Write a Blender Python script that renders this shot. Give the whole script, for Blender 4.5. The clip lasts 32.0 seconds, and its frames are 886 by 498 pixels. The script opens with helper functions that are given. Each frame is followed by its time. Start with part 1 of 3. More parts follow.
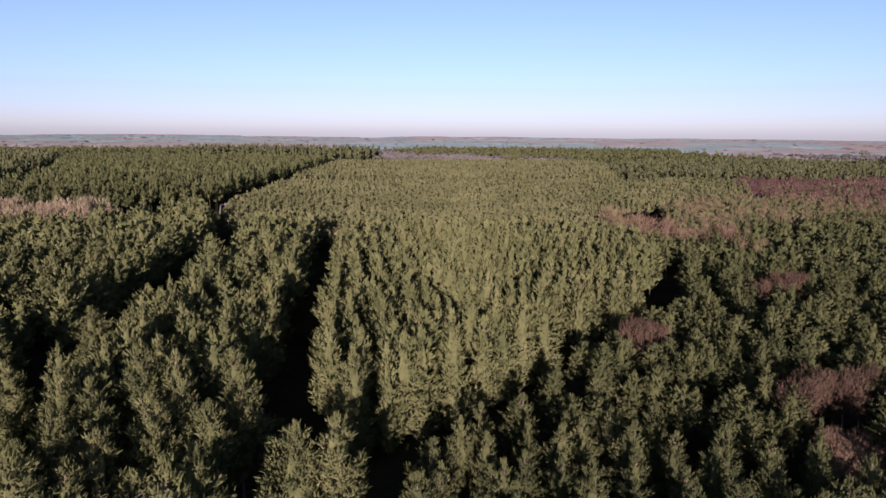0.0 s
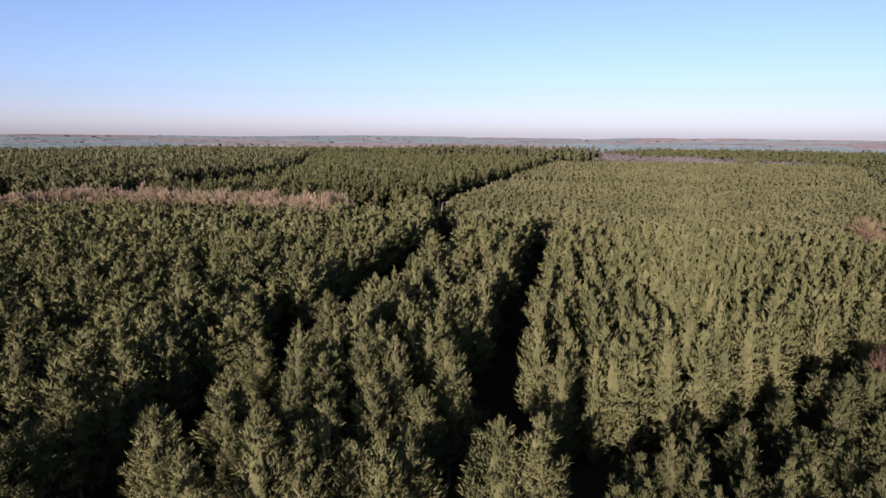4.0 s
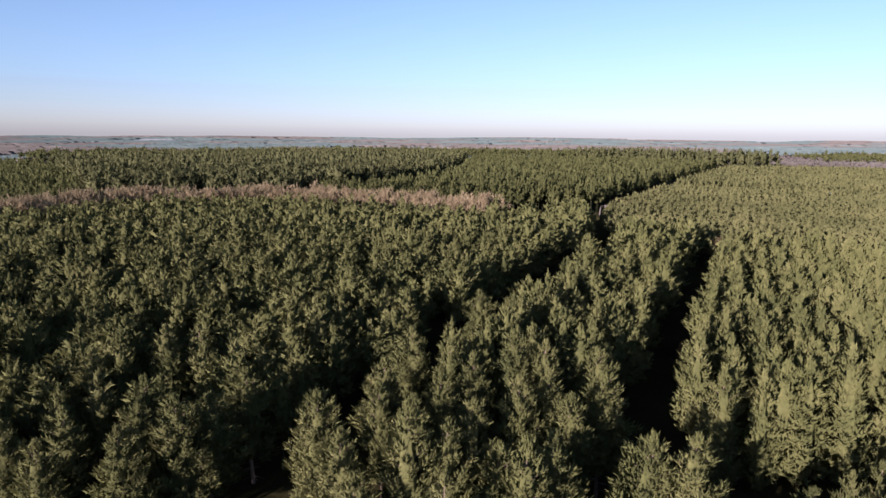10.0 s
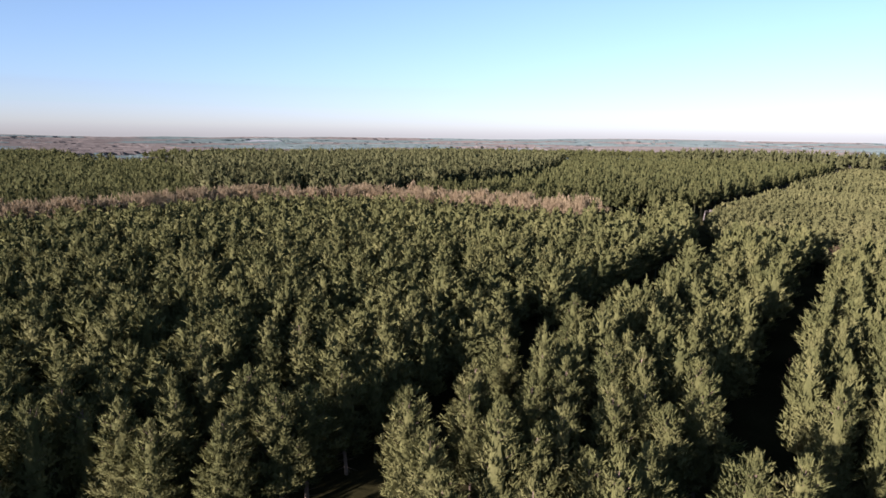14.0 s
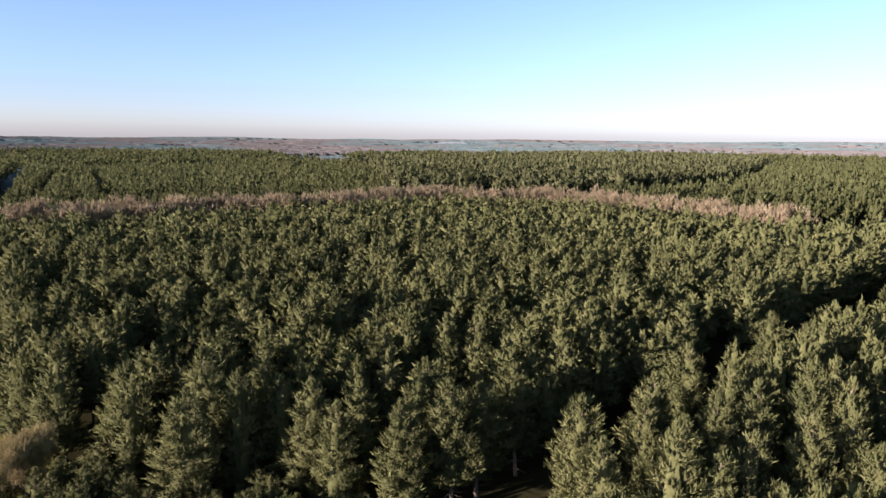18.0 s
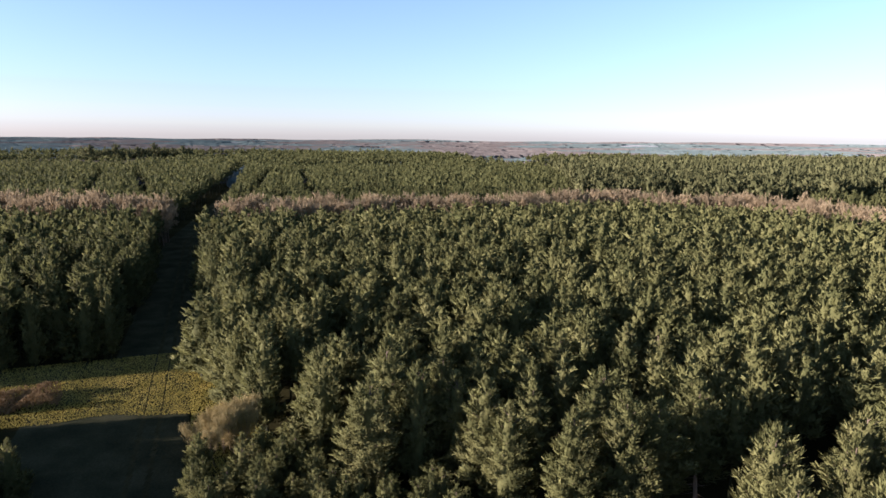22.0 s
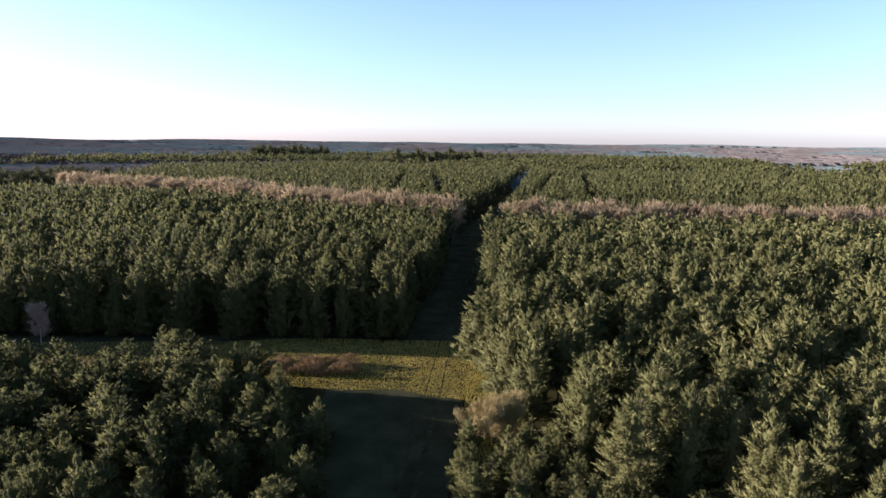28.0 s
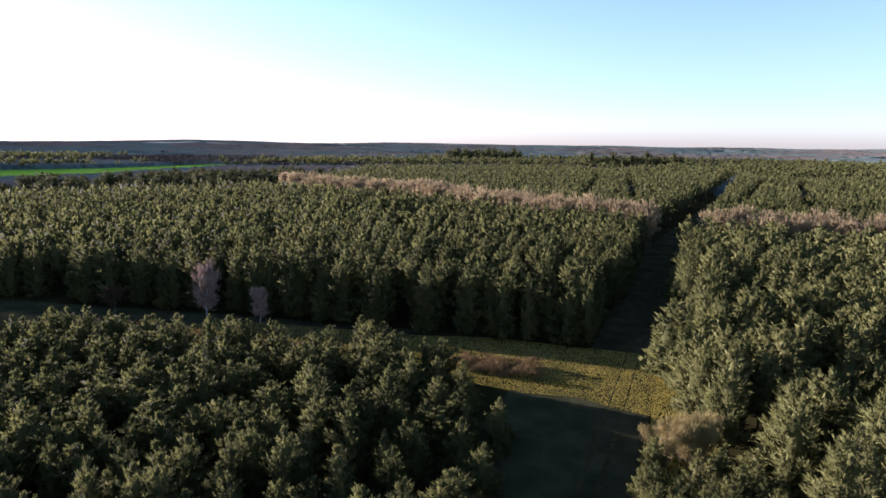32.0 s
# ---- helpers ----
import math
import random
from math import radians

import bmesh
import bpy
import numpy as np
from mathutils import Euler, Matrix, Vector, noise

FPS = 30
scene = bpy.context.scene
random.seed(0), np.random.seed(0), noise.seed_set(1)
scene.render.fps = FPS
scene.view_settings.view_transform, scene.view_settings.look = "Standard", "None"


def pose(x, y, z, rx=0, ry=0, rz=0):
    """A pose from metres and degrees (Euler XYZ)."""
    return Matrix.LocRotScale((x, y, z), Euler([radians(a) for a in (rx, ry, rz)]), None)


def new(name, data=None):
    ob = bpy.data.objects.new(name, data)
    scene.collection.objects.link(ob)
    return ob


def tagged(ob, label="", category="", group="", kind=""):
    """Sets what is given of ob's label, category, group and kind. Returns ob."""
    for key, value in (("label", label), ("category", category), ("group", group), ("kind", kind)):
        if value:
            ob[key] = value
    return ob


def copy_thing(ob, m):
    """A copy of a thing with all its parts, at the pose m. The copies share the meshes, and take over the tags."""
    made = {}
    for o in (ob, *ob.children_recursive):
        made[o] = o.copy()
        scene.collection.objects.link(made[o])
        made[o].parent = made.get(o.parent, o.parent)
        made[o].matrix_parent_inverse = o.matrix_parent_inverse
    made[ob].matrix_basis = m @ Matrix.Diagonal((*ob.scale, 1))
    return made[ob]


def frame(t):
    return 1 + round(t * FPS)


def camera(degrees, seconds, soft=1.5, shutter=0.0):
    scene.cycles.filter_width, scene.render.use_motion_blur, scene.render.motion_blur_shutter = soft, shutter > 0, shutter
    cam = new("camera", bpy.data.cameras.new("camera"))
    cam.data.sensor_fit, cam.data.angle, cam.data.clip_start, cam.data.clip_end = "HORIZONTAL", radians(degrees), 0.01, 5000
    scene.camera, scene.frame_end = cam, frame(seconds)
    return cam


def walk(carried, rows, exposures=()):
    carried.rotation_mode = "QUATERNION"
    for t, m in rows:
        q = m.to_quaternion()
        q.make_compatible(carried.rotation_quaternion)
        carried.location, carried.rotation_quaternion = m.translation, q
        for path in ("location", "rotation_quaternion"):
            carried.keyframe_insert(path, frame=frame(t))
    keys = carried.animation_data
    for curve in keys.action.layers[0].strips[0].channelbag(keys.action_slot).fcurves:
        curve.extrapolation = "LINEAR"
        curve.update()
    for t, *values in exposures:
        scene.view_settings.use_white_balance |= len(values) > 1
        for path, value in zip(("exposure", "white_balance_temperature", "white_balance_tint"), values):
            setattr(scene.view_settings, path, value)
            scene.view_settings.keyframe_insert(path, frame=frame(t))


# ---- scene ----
# A pine plantation seen from a hovering drone that turns on the spot. x to the right of the first view, y ahead.
EYE = 38.0
TURNS = [  # seconds, yaw, pitch, roll
    (0, 0.00, -9.71, 0.36), (0.5, 2.37, -9.71, 0.36), (1, 5.08, -9.71, 0.36), (1.5, 7.85, -9.71, 0.37), (2, 10.55, -9.71, 0.37),
    (2.5, 13.04, -9.70, 0.37), (3, 15.17, -9.70, 0.38), (3.5, 16.67, -9.70, 0.38), (5.5, 24.01, -9.69, 0.39), (6, 25.07, -9.68, 0.40),
    (6.5, 25.70, -9.68, 0.40), (7, 26.35, -9.67, 0.40), (7.5, 27.15, -9.67, 0.41), (8, 28.00, -9.67, 0.41), (8.5, 28.90, -9.66, 0.42),
    (9, 29.82, -9.65, 0.42), (9.5, 30.78, -9.65, 0.42), (10, 31.75, -9.64, 0.43), (10.5, 32.69, -9.64, 0.43), (11, 33.65, -9.63, 0.44),
    (11.5, 34.59, -9.62, 0.44), (12, 35.53, -9.62, 0.44), (12.5, 36.49, -9.61, 0.45), (13, 37.49, -9.60, 0.45), (13.5, 38.51, -9.59, 0.46),
    (15.5, 45.74, -9.56, 0.47), (16, 47.73, -9.55, 0.48), (16.5, 49.66, -9.54, 0.48), (17, 51.56, -9.53, 0.49), (17.5, 53.46, -9.52, 0.49),
    (18, 55.37, -9.51, 0.50), (18.5, 57.30, -9.50, 0.50), (19, 59.25, -9.49, 0.51), (19.5, 61.25, -9.48, 0.51), (20, 63.21, -9.47, 0.52),
    (20.5, 65.16, -9.46, 0.52), (21, 67.15, -9.45, 0.52), (21.5, 69.01, -9.43, 0.53), (22, 70.90, -9.42, 0.53), (22.5, 72.78, -9.41, 0.54),
    (23, 74.67, -9.40, 0.55), (23.5, 76.55, -9.38, 0.55), (24, 78.38, -9.37, 0.56), (24.5, 80.28, -9.36, 0.56), (25, 82.20, -9.34, 0.57),
    (25.5, 84.20, -9.33, 0.57), (27.5, 92.50, -9.27, 0.59), (28, 94.60, -9.25, 0.60), (28.5, 96.64, -9.24, 0.60), (29, 98.69, -9.22, 0.61),
    (29.5, 100.76, -9.21, 0.62), (30, 102.81, -9.19, 0.62), (30.5, 104.81, -9.17, 0.63), (31, 106.79, -9.16, 0.63), (31.5, 108.80, -9.14, 0.64),
    (32, 110.81, -9.12, 0.65),
]
cam = camera(67.0, 32.0, soft=1.6)
walk(cam, [(t, pose(0, 0, EYE, 90 + pitch, 0, yaw) @ pose(0, 0, 0, 0, 0, roll)) for t, yaw, pitch, roll in TURNS],
     exposures=[(0, 1.34, 5350, 41), (10, 1.6, 5350, 33), (22, 2.22, 5450, 29), (32, 2.4, 5400, 30)])

# ---- world and sun ----
SUN_UP, SUN_YAW = 11.5, 177.8
world = bpy.data.worlds.new("world")
scene.world = world
world.use_nodes = True
wn = world.node_tree.nodes
sky = wn.new("ShaderNodeTexSky")
sky.sky_type, sky.sun_disc = "NISHITA", False
sky.sun_elevation, sky.sun_rotation = radians(SUN_UP), radians(360 - SUN_YAW)
sky.air_density, sky.dust_density, sky.ozone_density = 0.8, 0.47, 1.8
wn["Background"].inputs["Strength"].default_value = 0.0515
pale = wn.new("ShaderNodeHueSaturation")  # a thin winter haze takes colour out of the sky
pale.inputs["Hue"].default_value, pale.inputs["Saturation"].default_value = 0.479, 0.83
world.node_tree.links.new(sky.outputs[0], pale.inputs["Color"])
world.node_tree.links.new(pale.outputs[0], wn["Background"].inputs["Color"])
sun = new("sun", bpy.data.lights.new("sun", "SUN"))
sun.data.energy, sun.data.angle, sun.data.color = 5.0, radians(0.6), (1.0, 0.86, 0.66)
to_sun = Vector((-math.sin(radians(SUN_YAW)) * math.cos(radians(SUN_UP)), math.cos(radians(SUN_YAW)) * math.cos(radians(SUN_UP)), math.sin(radians(SUN_UP))))
sun.matrix_world = Matrix.Translation((0, -60, 90)) @ to_sun.to_track_quat("Z", "Y").to_matrix().to_4x4()


# ---- materials ----
def material(name, colours, rough=0.85, scale=0.3, fine=6.0, translucent=0.0, island=0.0, bump=0.0, stretch=(1, 1, 1), spec=0.2, weight=0.55, depth=0.05):
    """Two scales of noise between the given colours (dark to light), with an optional shift for each loose piece."""
    m = bpy.data.materials.new(name)
    m.use_nodes = True
    n, l = m.node_tree.nodes, m.node_tree.links
    bsdf, out = n["Principled BSDF"], n["Material Output"]
    geo, mapping = n.new("ShaderNodeNewGeometry"), n.new("ShaderNodeMapping")
    mapping.inputs["Scale"].default_value = stretch
    l.new(geo.outputs["Position"], mapping.inputs["Vector"])
    broad, grain = n.new("ShaderNodeTexNoise"), n.new("ShaderNodeTexNoise")
    broad.inputs["Scale"].default_value, grain.inputs["Scale"].default_value = scale, fine
    broad.inputs["Detail"].default_value, grain.inputs["Detail"].default_value = 3, 4
    for tex in (broad, grain):
        l.new(mapping.outputs[0], tex.inputs["Vector"])
    blend = n.new("ShaderNodeMath")
    blend.operation = "MULTIPLY_ADD"
    l.new(grain.outputs["Fac"], blend.inputs[0])
    blend.inputs[1].default_value = weight
    l.new(broad.outputs["Fac"], blend.inputs[2])
    fac = blend.outputs[0]
    if island:
        for source in (geo.outputs["Random Per Island"], n.new("ShaderNodeObjectInfo").outputs["Random"]):
            add = n.new("ShaderNodeMath")
            add.operation = "MULTIPLY_ADD"
            l.new(source, add.inputs[0])
            add.inputs[1].default_value = island
            l.new(fac, add.inputs[2])
            fac = add.outputs[0]
    ramp = n.new("ShaderNodeValToRGB")
    ramp.color_ramp.interpolation = "LINEAR"
    mean, half_range = 0.5 + 0.5 * weight + island, 0.16 + 0.17 * weight + 0.45 * island
    lo, hi = mean - half_range, mean + half_range
    els = ramp.color_ramp.elements
    while len(els) < len(colours):
        els.new(0.5)
    for i, c in enumerate(colours):
        els[i].position = (lo + (hi - lo) * i / max(1, len(colours) - 1)) * 0.4
        els[i].color = (*c, 1)
    half = n.new("ShaderNodeMath")
    half.operation = "MULTIPLY"
    half.inputs[1].default_value = 0.4
    l.new(fac, half.inputs[0])
    l.new(half.outputs[0], ramp.inputs["Fac"])
    l.new(ramp.outputs["Color"], bsdf.inputs["Base Color"])
    bsdf.inputs["Roughness"].default_value = rough
    bsdf.inputs["Diffuse Roughness"].default_value = 1.0
    bsdf.inputs["Specular IOR Level"].default_value = spec
    if bump:
        b = n.new("ShaderNodeBump")
        b.inputs["Strength"].default_value, b.inputs["Distance"].default_value = bump, depth
        l.new(grain.outputs["Fac"], b.inputs["Height"])
        l.new(b.outputs[0], bsdf.inputs["Normal"])
    if translucent:
        tr, mix = n.new("ShaderNodeBsdfTranslucent"), n.new("ShaderNodeMixShader")
        l.new(ramp.outputs["Color"], tr.inputs["Color"])
        mix.inputs[0].default_value = translucent
        l.new(bsdf.outputs[0], mix.inputs[1])
        l.new(tr.outputs[0], mix.inputs[2])
        l.new(mix.outputs[0], out.inputs["Surface"])
    return m


NEEDLES = material("pine_needles", [(0.0611, 0.0664, 0.0237), (0.1053, 0.1054, 0.0368), (0.1513, 0.1436, 0.0542)], 0.75, 0.2, 3.0, 0.3, 0.05, bump=0.5, spec=0.05, weight=0.4, depth=0.12)
NEEDLES_DARK = material("young_pine_needles", [(0.0477, 0.0534, 0.0203), (0.0826, 0.0854, 0.03), (0.1223, 0.1186, 0.043)], 0.75, 0.2, 3.0, 0.4, 0.05, bump=0.5, spec=0.05, weight=0.4, depth=0.12)
NEEDLES_PALE = material("thicket_pine_needles", [(0.0632, 0.0657, 0.0253), (0.1053, 0.1036, 0.04), (0.1537, 0.1419, 0.0573)], 0.8, 0.05, 3.0, 0.3, 0.05, bump=0.5, spec=0.05, weight=0.8, depth=0.12)
BARK = material("pine_bark", [(0.06, 0.043, 0.03), (0.14, 0.1, 0.072), (0.23, 0.17, 0.125)], 0.9, 0.8, 9.0, bump=0.6, stretch=(1, 1, 0.25))
DEADWOOD = material("dead_branches", [(0.09, 0.065, 0.045), (0.2, 0.14, 0.1)], 0.9, 0.8, 9.0)
BIRCH_BARK = material("birch_bark", [(0.12, 0.1, 0.09), (0.42, 0.38, 0.35), (0.6, 0.56, 0.52)], 0.75, 1.2, 8.0, bump=0.3, stretch=(1, 1, 3))
TWIGS = material("birch_twigs", [(0.0333, 0.0208, 0.0117), (0.0624, 0.0375, 0.0203), (0.0932, 0.0572, 0.0319)], 0.85, 0.4, 3.0, 0.15, 0.15)
BEECH = material("belt_twigs", [(0.151, 0.1133, 0.0626), (0.2755, 0.2105, 0.1177), (0.4068, 0.3223, 0.1852)], 0.85, 0.12, 2.0, 0.45, 0.15)
TAN_TWIGS = material("tan_twigs", [(0.162, 0.1276, 0.0482), (0.2835, 0.2241, 0.0872), (0.405, 0.3186, 0.132)], 0.85, 0.4, 3.0, 0.15, 0.15)
# Dead-twig brown with crown shade mixed in; colours stand and far-crown trunks.
INNER = material("shaded_inner_wood", [(0.018, 0.02, 0.009), (0.032, 0.033, 0.014), (0.05, 0.048, 0.02)], 0.95, 0.6, 6.0)
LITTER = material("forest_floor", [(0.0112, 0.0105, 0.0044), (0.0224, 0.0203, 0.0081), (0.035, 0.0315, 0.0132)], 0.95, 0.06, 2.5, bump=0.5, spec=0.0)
# Shade is put into the ride's dark grass, sunlight into the bright blades.
SHADED_GRASS = material("shaded_ride_grass", [(0.0173, 0.0187, 0.0106), (0.0331, 0.0338, 0.0175), (0.054, 0.0518, 0.028)], 0.9, 0.18, 4.0, bump=0.6, spec=0.0)
SUNLIT_BLADES = material("sunlit_grass_blades", [(0.2195, 0.1933, 0.0382), (0.3763, 0.3148, 0.0662), (0.5331, 0.4294, 0.1083)], 0.8, 0.25, 4.0, 0.2, 0.15)
RUTS = material("bare_track", [(0.02, 0.019, 0.009), (0.036, 0.034, 0.016), (0.056, 0.05, 0.024)], 0.95, 0.3, 5.0, bump=0.5, spec=0.0)
BRACKEN = material("dead_bracken", [(0.0975, 0.061, 0.0266), (0.195, 0.1273, 0.0554), (0.312, 0.2122, 0.0938)], 0.9, 0.4, 4.0, 0.15, 0.15)
FIELD = material("winter_crop", [(0.09, 0.19, 0.02), (0.13, 0.25, 0.028), (0.17, 0.3, 0.04)], 0.95, 0.01, 0.4, spec=0.0)
# Distance haze is in both far wood colours: paler, and bluish for the conifers.
FAR_PINE = material("hazy_far_conifers", [(0.0517, 0.069, 0.0655), (0.0762, 0.0978, 0.0897), (0.1079, 0.1294, 0.1207)], 0.8, 0.01, 0.25, 0.0, 0.1, spec=0.0)
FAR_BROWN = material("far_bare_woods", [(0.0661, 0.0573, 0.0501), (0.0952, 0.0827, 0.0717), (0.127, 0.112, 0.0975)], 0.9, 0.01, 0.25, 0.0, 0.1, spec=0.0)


# ---- mesh helpers ----
def link_mesh(name, verts, tris, mats, parent=None, index=None, smooth=False, normals=None):
    """A triangle mesh from arrays as one object."""
    me = bpy.data.meshes.new(name)
    v, f = np.asarray(verts, np.float32), np.asarray(tris, np.int32)
    me.vertices.add(len(v))
    me.vertices.foreach_set("co", v.ravel())
    me.loops.add(f.size)
    me.loops.foreach_set("vertex_index", f.ravel())
    me.polygons.add(len(f))
    me.polygons.foreach_set("loop_start", np.arange(0, f.size, 3, dtype=np.int32))
    me.polygons.foreach_set("use_smooth", np.full(len(f), smooth))
    for m in mats:
        me.materials.append(m)
    if index is not None:
        me.polygons.foreach_set("material_index", np.asarray(index, np.int32))
    me.update(calc_edges=True)
    if normals is not None:
        me.polygons.foreach_set("use_smooth", np.ones(len(f), bool))
        me.normals_split_custom_set_from_vertices(np.asarray(normals, np.float32))
    ob = new(name, me)
    if parent:
        ob.parent = parent
    return ob


def part(name, shape, mat, parent, label=""):
    """One mesh object under a thing."""
    return tagged(link_mesh(name, shape[0], shape[1], [mat], parent, normals=shape[2] if len(shape) > 2 else None), label)


def join(*shapes):
    """Several (verts, tris) as one."""
    vs, fs, k = [], [], 0
    for v, f in shapes:
        vs.append(v)
        fs.append(np.asarray(f) + k)
        k += len(v)
    return np.concatenate(vs), np.concatenate(fs)


def unit(a):
    return a / (np.linalg.norm(a, axis=-1, keepdims=True) + 1e-9)


def tube(points, radii, sides):
    """A tapered limb along points."""
    p, r = np.asarray(points, float), np.asarray(radii, float)
    d = unit(np.gradient(p, axis=0))
    a = unit(np.cross(d, [0.31, 0.87, 0.4]))
    b = np.cross(d, a)
    ang = np.arange(sides) * 2 * np.pi / sides
    ring = (np.cos(ang)[None, :, None] * a[:, None] + np.sin(ang)[None, :, None] * b[:, None]) * r[:, None, None] + p[:, None]
    f = []
    for i in range(len(p) - 1):
        for j in range(sides):
            k = (j + 1) % sides
            f += [(i * sides + j, i * sides + k, i * sides + sides + k), (i * sides + j, i * sides + sides + k, i * sides + sides + j)]
    return ring.reshape(-1, 3), np.array(f)


def limbs(starts, ends, r0, bend=None):
    """Many thin three-sided limbs at once, each of one piece that ends in a point."""
    s, e = np.asarray(starts), np.asarray(ends)
    d = unit(e - s)
    a = unit(np.cross(d, [0.31, 0.87, 0.4]))
    b = np.cross(d, a)
    r = np.broadcast_to(np.asarray(r0, float), (len(s),))[:, None]
    v = np.stack([s + a * r, s - 0.5 * a * r + 0.87 * b * r, s - 0.5 * a * r - 0.87 * b * r, e], 1)
    f = np.array([(0, 1, 3), (1, 2, 3), (2, 0, 3)])[None] + 4 * np.arange(len(s))[:, None, None]
    return v.reshape(-1, 3), f.reshape(-1, 3)


def blades(rng, centre, out, count, length, width, spread=0.8, lift=0.6, facing=None, loose=0.55):
    """At each centre a tuft of slim leaves that splay outwards and up; their flats turn towards facing."""
    c, o = np.repeat(centre, count, 0), np.repeat(out, count, 0)
    d = unit(o + np.array([0, 0, lift]) + rng.normal(0, spread, c.shape))
    flat = rng.normal(0, 1, c.shape) if facing is None else np.repeat(facing, count, 0) + rng.normal(0, loose, c.shape)
    side = unit(np.cross(d, flat))
    ln = length * rng.uniform(0.7, 1.25, (len(c), 1))
    w = width * rng.uniform(0.7, 1.3, (len(c), 1))
    base = c - d * ln * 0.3
    v = np.stack([base + side * w, base - side * w, c + d * ln * 0.7], 1).reshape(-1, 3)
    return v, np.arange(len(v)).reshape(-1, 3)


def crown_width(q, crown, point):
    """The crown's half width, as a share of its most, from its foot (0) to its tip (1)."""
    if crown == "cone":
        return np.clip(1 - q, 0, 1) ** point * np.minimum(1.0, 0.72 + 1.6 * q) + 0.03
    return np.sqrt(np.clip(1 - (2 * q - 0.85) ** 2 * 0.76, 0, 1)) * 0.9 + 0.06


def pine_shape(seed, h=14.0, r=2.5, base=0.32, boughs=60, sprays=3000, length=0.42, width=0.07, crown="cone", point=0.5, rings=6, sides=8, fill=0.36, dead=14):
    """Trunk, inner wood and needle sprays of one pine that stands at the origin: boughs sweep out and up from the trunk, and needle shoots clothe their outer ends."""
    rng = np.random.default_rng(seed)
    lean = rng.normal(0, 0.014, 2)
    zs = np.linspace(0, h * 0.97, 6)
    spine = np.stack([lean[0] * zs + 0.06 * np.sin(zs * 0.7 + seed), lean[1] * zs + 0.06 * np.cos(zs * 0.5 + seed), zs], 1)
    trunk = tube(spine, h * np.array([0.0135, 0.0115, 0.0095, 0.007, 0.0045, 0.0012]), 6)
    deep = 0.97 - base
    # boughs, spread over the crown by its width
    grid = np.linspace(0, 1, 200)
    share = np.cumsum(crown_width(grid, crown, point) + 0.12)
    qb = np.interp((np.arange(boughs) + rng.uniform(0, 1, boughs)) / boughs, share / share[-1], grid)
    ab = np.arange(boughs) * 2.4 + rng.normal(0, 0.4, boughs)
    lopsided = 1 + 0.16 * np.cos(ab - rng.uniform(0, 6.28)) + 0.1 * np.cos(2 * ab + 9 * qb + rng.uniform(0, 6.28))
    lb = r * crown_width(qb, crown, point) * lopsided * rng.uniform(0.72, 1.12, boughs) + 0.12
    rise = lb * (0.2 + 0.75 * qb) + 0.25
    zb = h * (base + deep * qb)
    out = np.column_stack([np.cos(ab), np.sin(ab), 0 * ab])
    start = np.column_stack([0 * ab, 0 * ab, zb - 0.65 * rise])
    end = out * lb[:, None] + np.column_stack([0 * ab, 0 * ab, zb + 0.35 * rise])
    # needle shoots round the outer part of each bough, turned up at the ends
    weight = np.cumsum(lb ** 1.5 + 0.1 * r)
    own = np.searchsorted(weight / weight[-1], (np.arange(sprays) + rng.uniform(0, 1, sprays)) / sprays).clip(0, boughs - 1)
    along = rng.uniform(0.12, 1.0, sprays) ** 0.5
    axis = (end - start)[own]
    thick = (0.22 * lb[own] + 0.14 * r / 2.5) * (1.2 - 0.5 * along)
    off = unit(rng.normal(0, 1, (sprays, 3))) * (thick * rng.uniform(0.35, 1.0, sprays) ** 0.5)[:, None] * [1, 1, 0.75]
    cen = start[own] + axis * along[:, None] + off
    cen[:, 2] += 0.1 * lb[own] * along ** 3
    tip = np.arange(sprays) % 40 == 0
    cen[tip] = np.column_stack([rng.normal(0, 0.05 * r, (tip.sum(), 2)), h * rng.uniform(0.93, 1.0, tip.sum())])
    radial = unit(cen * [1, 1, 0] + out[own] * 0.3)
    way = unit(unit(axis) * 0.55 + unit(off) * 0.65 + [0, 0, 0.6] + rng.normal(0, 0.25, (sprays, 3)))
    way[tip] = unit(np.array([0, 0, 1.0]) + rng.normal(0, 0.25, (tip.sum(), 3)))
    puff = unit(radial * 0.75 + unit(off) * 0.55 + [0, 0, 0.35] + rng.normal(0, 0.18, (sprays, 3)))
    side = unit(np.cross(way, puff + rng.normal(0, 0.35, (sprays, 3))))
    ln, w = length * rng.uniform(0.65, 1.3, (sprays, 1)), width * rng.uniform(0.7, 1.3, (sprays, 1))
    tri = np.stack([cen - way * ln * 0.35 + side * w, cen - way * ln * 0.35 - side * w, cen + way * ln * 0.65], 1)
    turned = (np.cross(tri[:, 1] - tri[:, 0], tri[:, 2] - tri[:, 0]) * puff).sum(1) < 0
    tri[turned] = tri[turned][:, [1, 0, 2]]
    nv = tri.reshape(-1, 3)
    nv[:, :2] += lean * nv[:, 2:]
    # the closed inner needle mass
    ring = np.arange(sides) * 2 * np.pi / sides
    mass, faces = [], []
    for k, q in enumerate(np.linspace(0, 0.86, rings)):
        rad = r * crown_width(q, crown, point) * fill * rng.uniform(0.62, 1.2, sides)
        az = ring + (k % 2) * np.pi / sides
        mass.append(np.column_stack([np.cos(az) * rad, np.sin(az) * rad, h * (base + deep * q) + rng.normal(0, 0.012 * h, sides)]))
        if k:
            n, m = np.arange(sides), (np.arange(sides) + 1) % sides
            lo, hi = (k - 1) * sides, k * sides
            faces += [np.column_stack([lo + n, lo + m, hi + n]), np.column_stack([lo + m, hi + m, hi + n])]
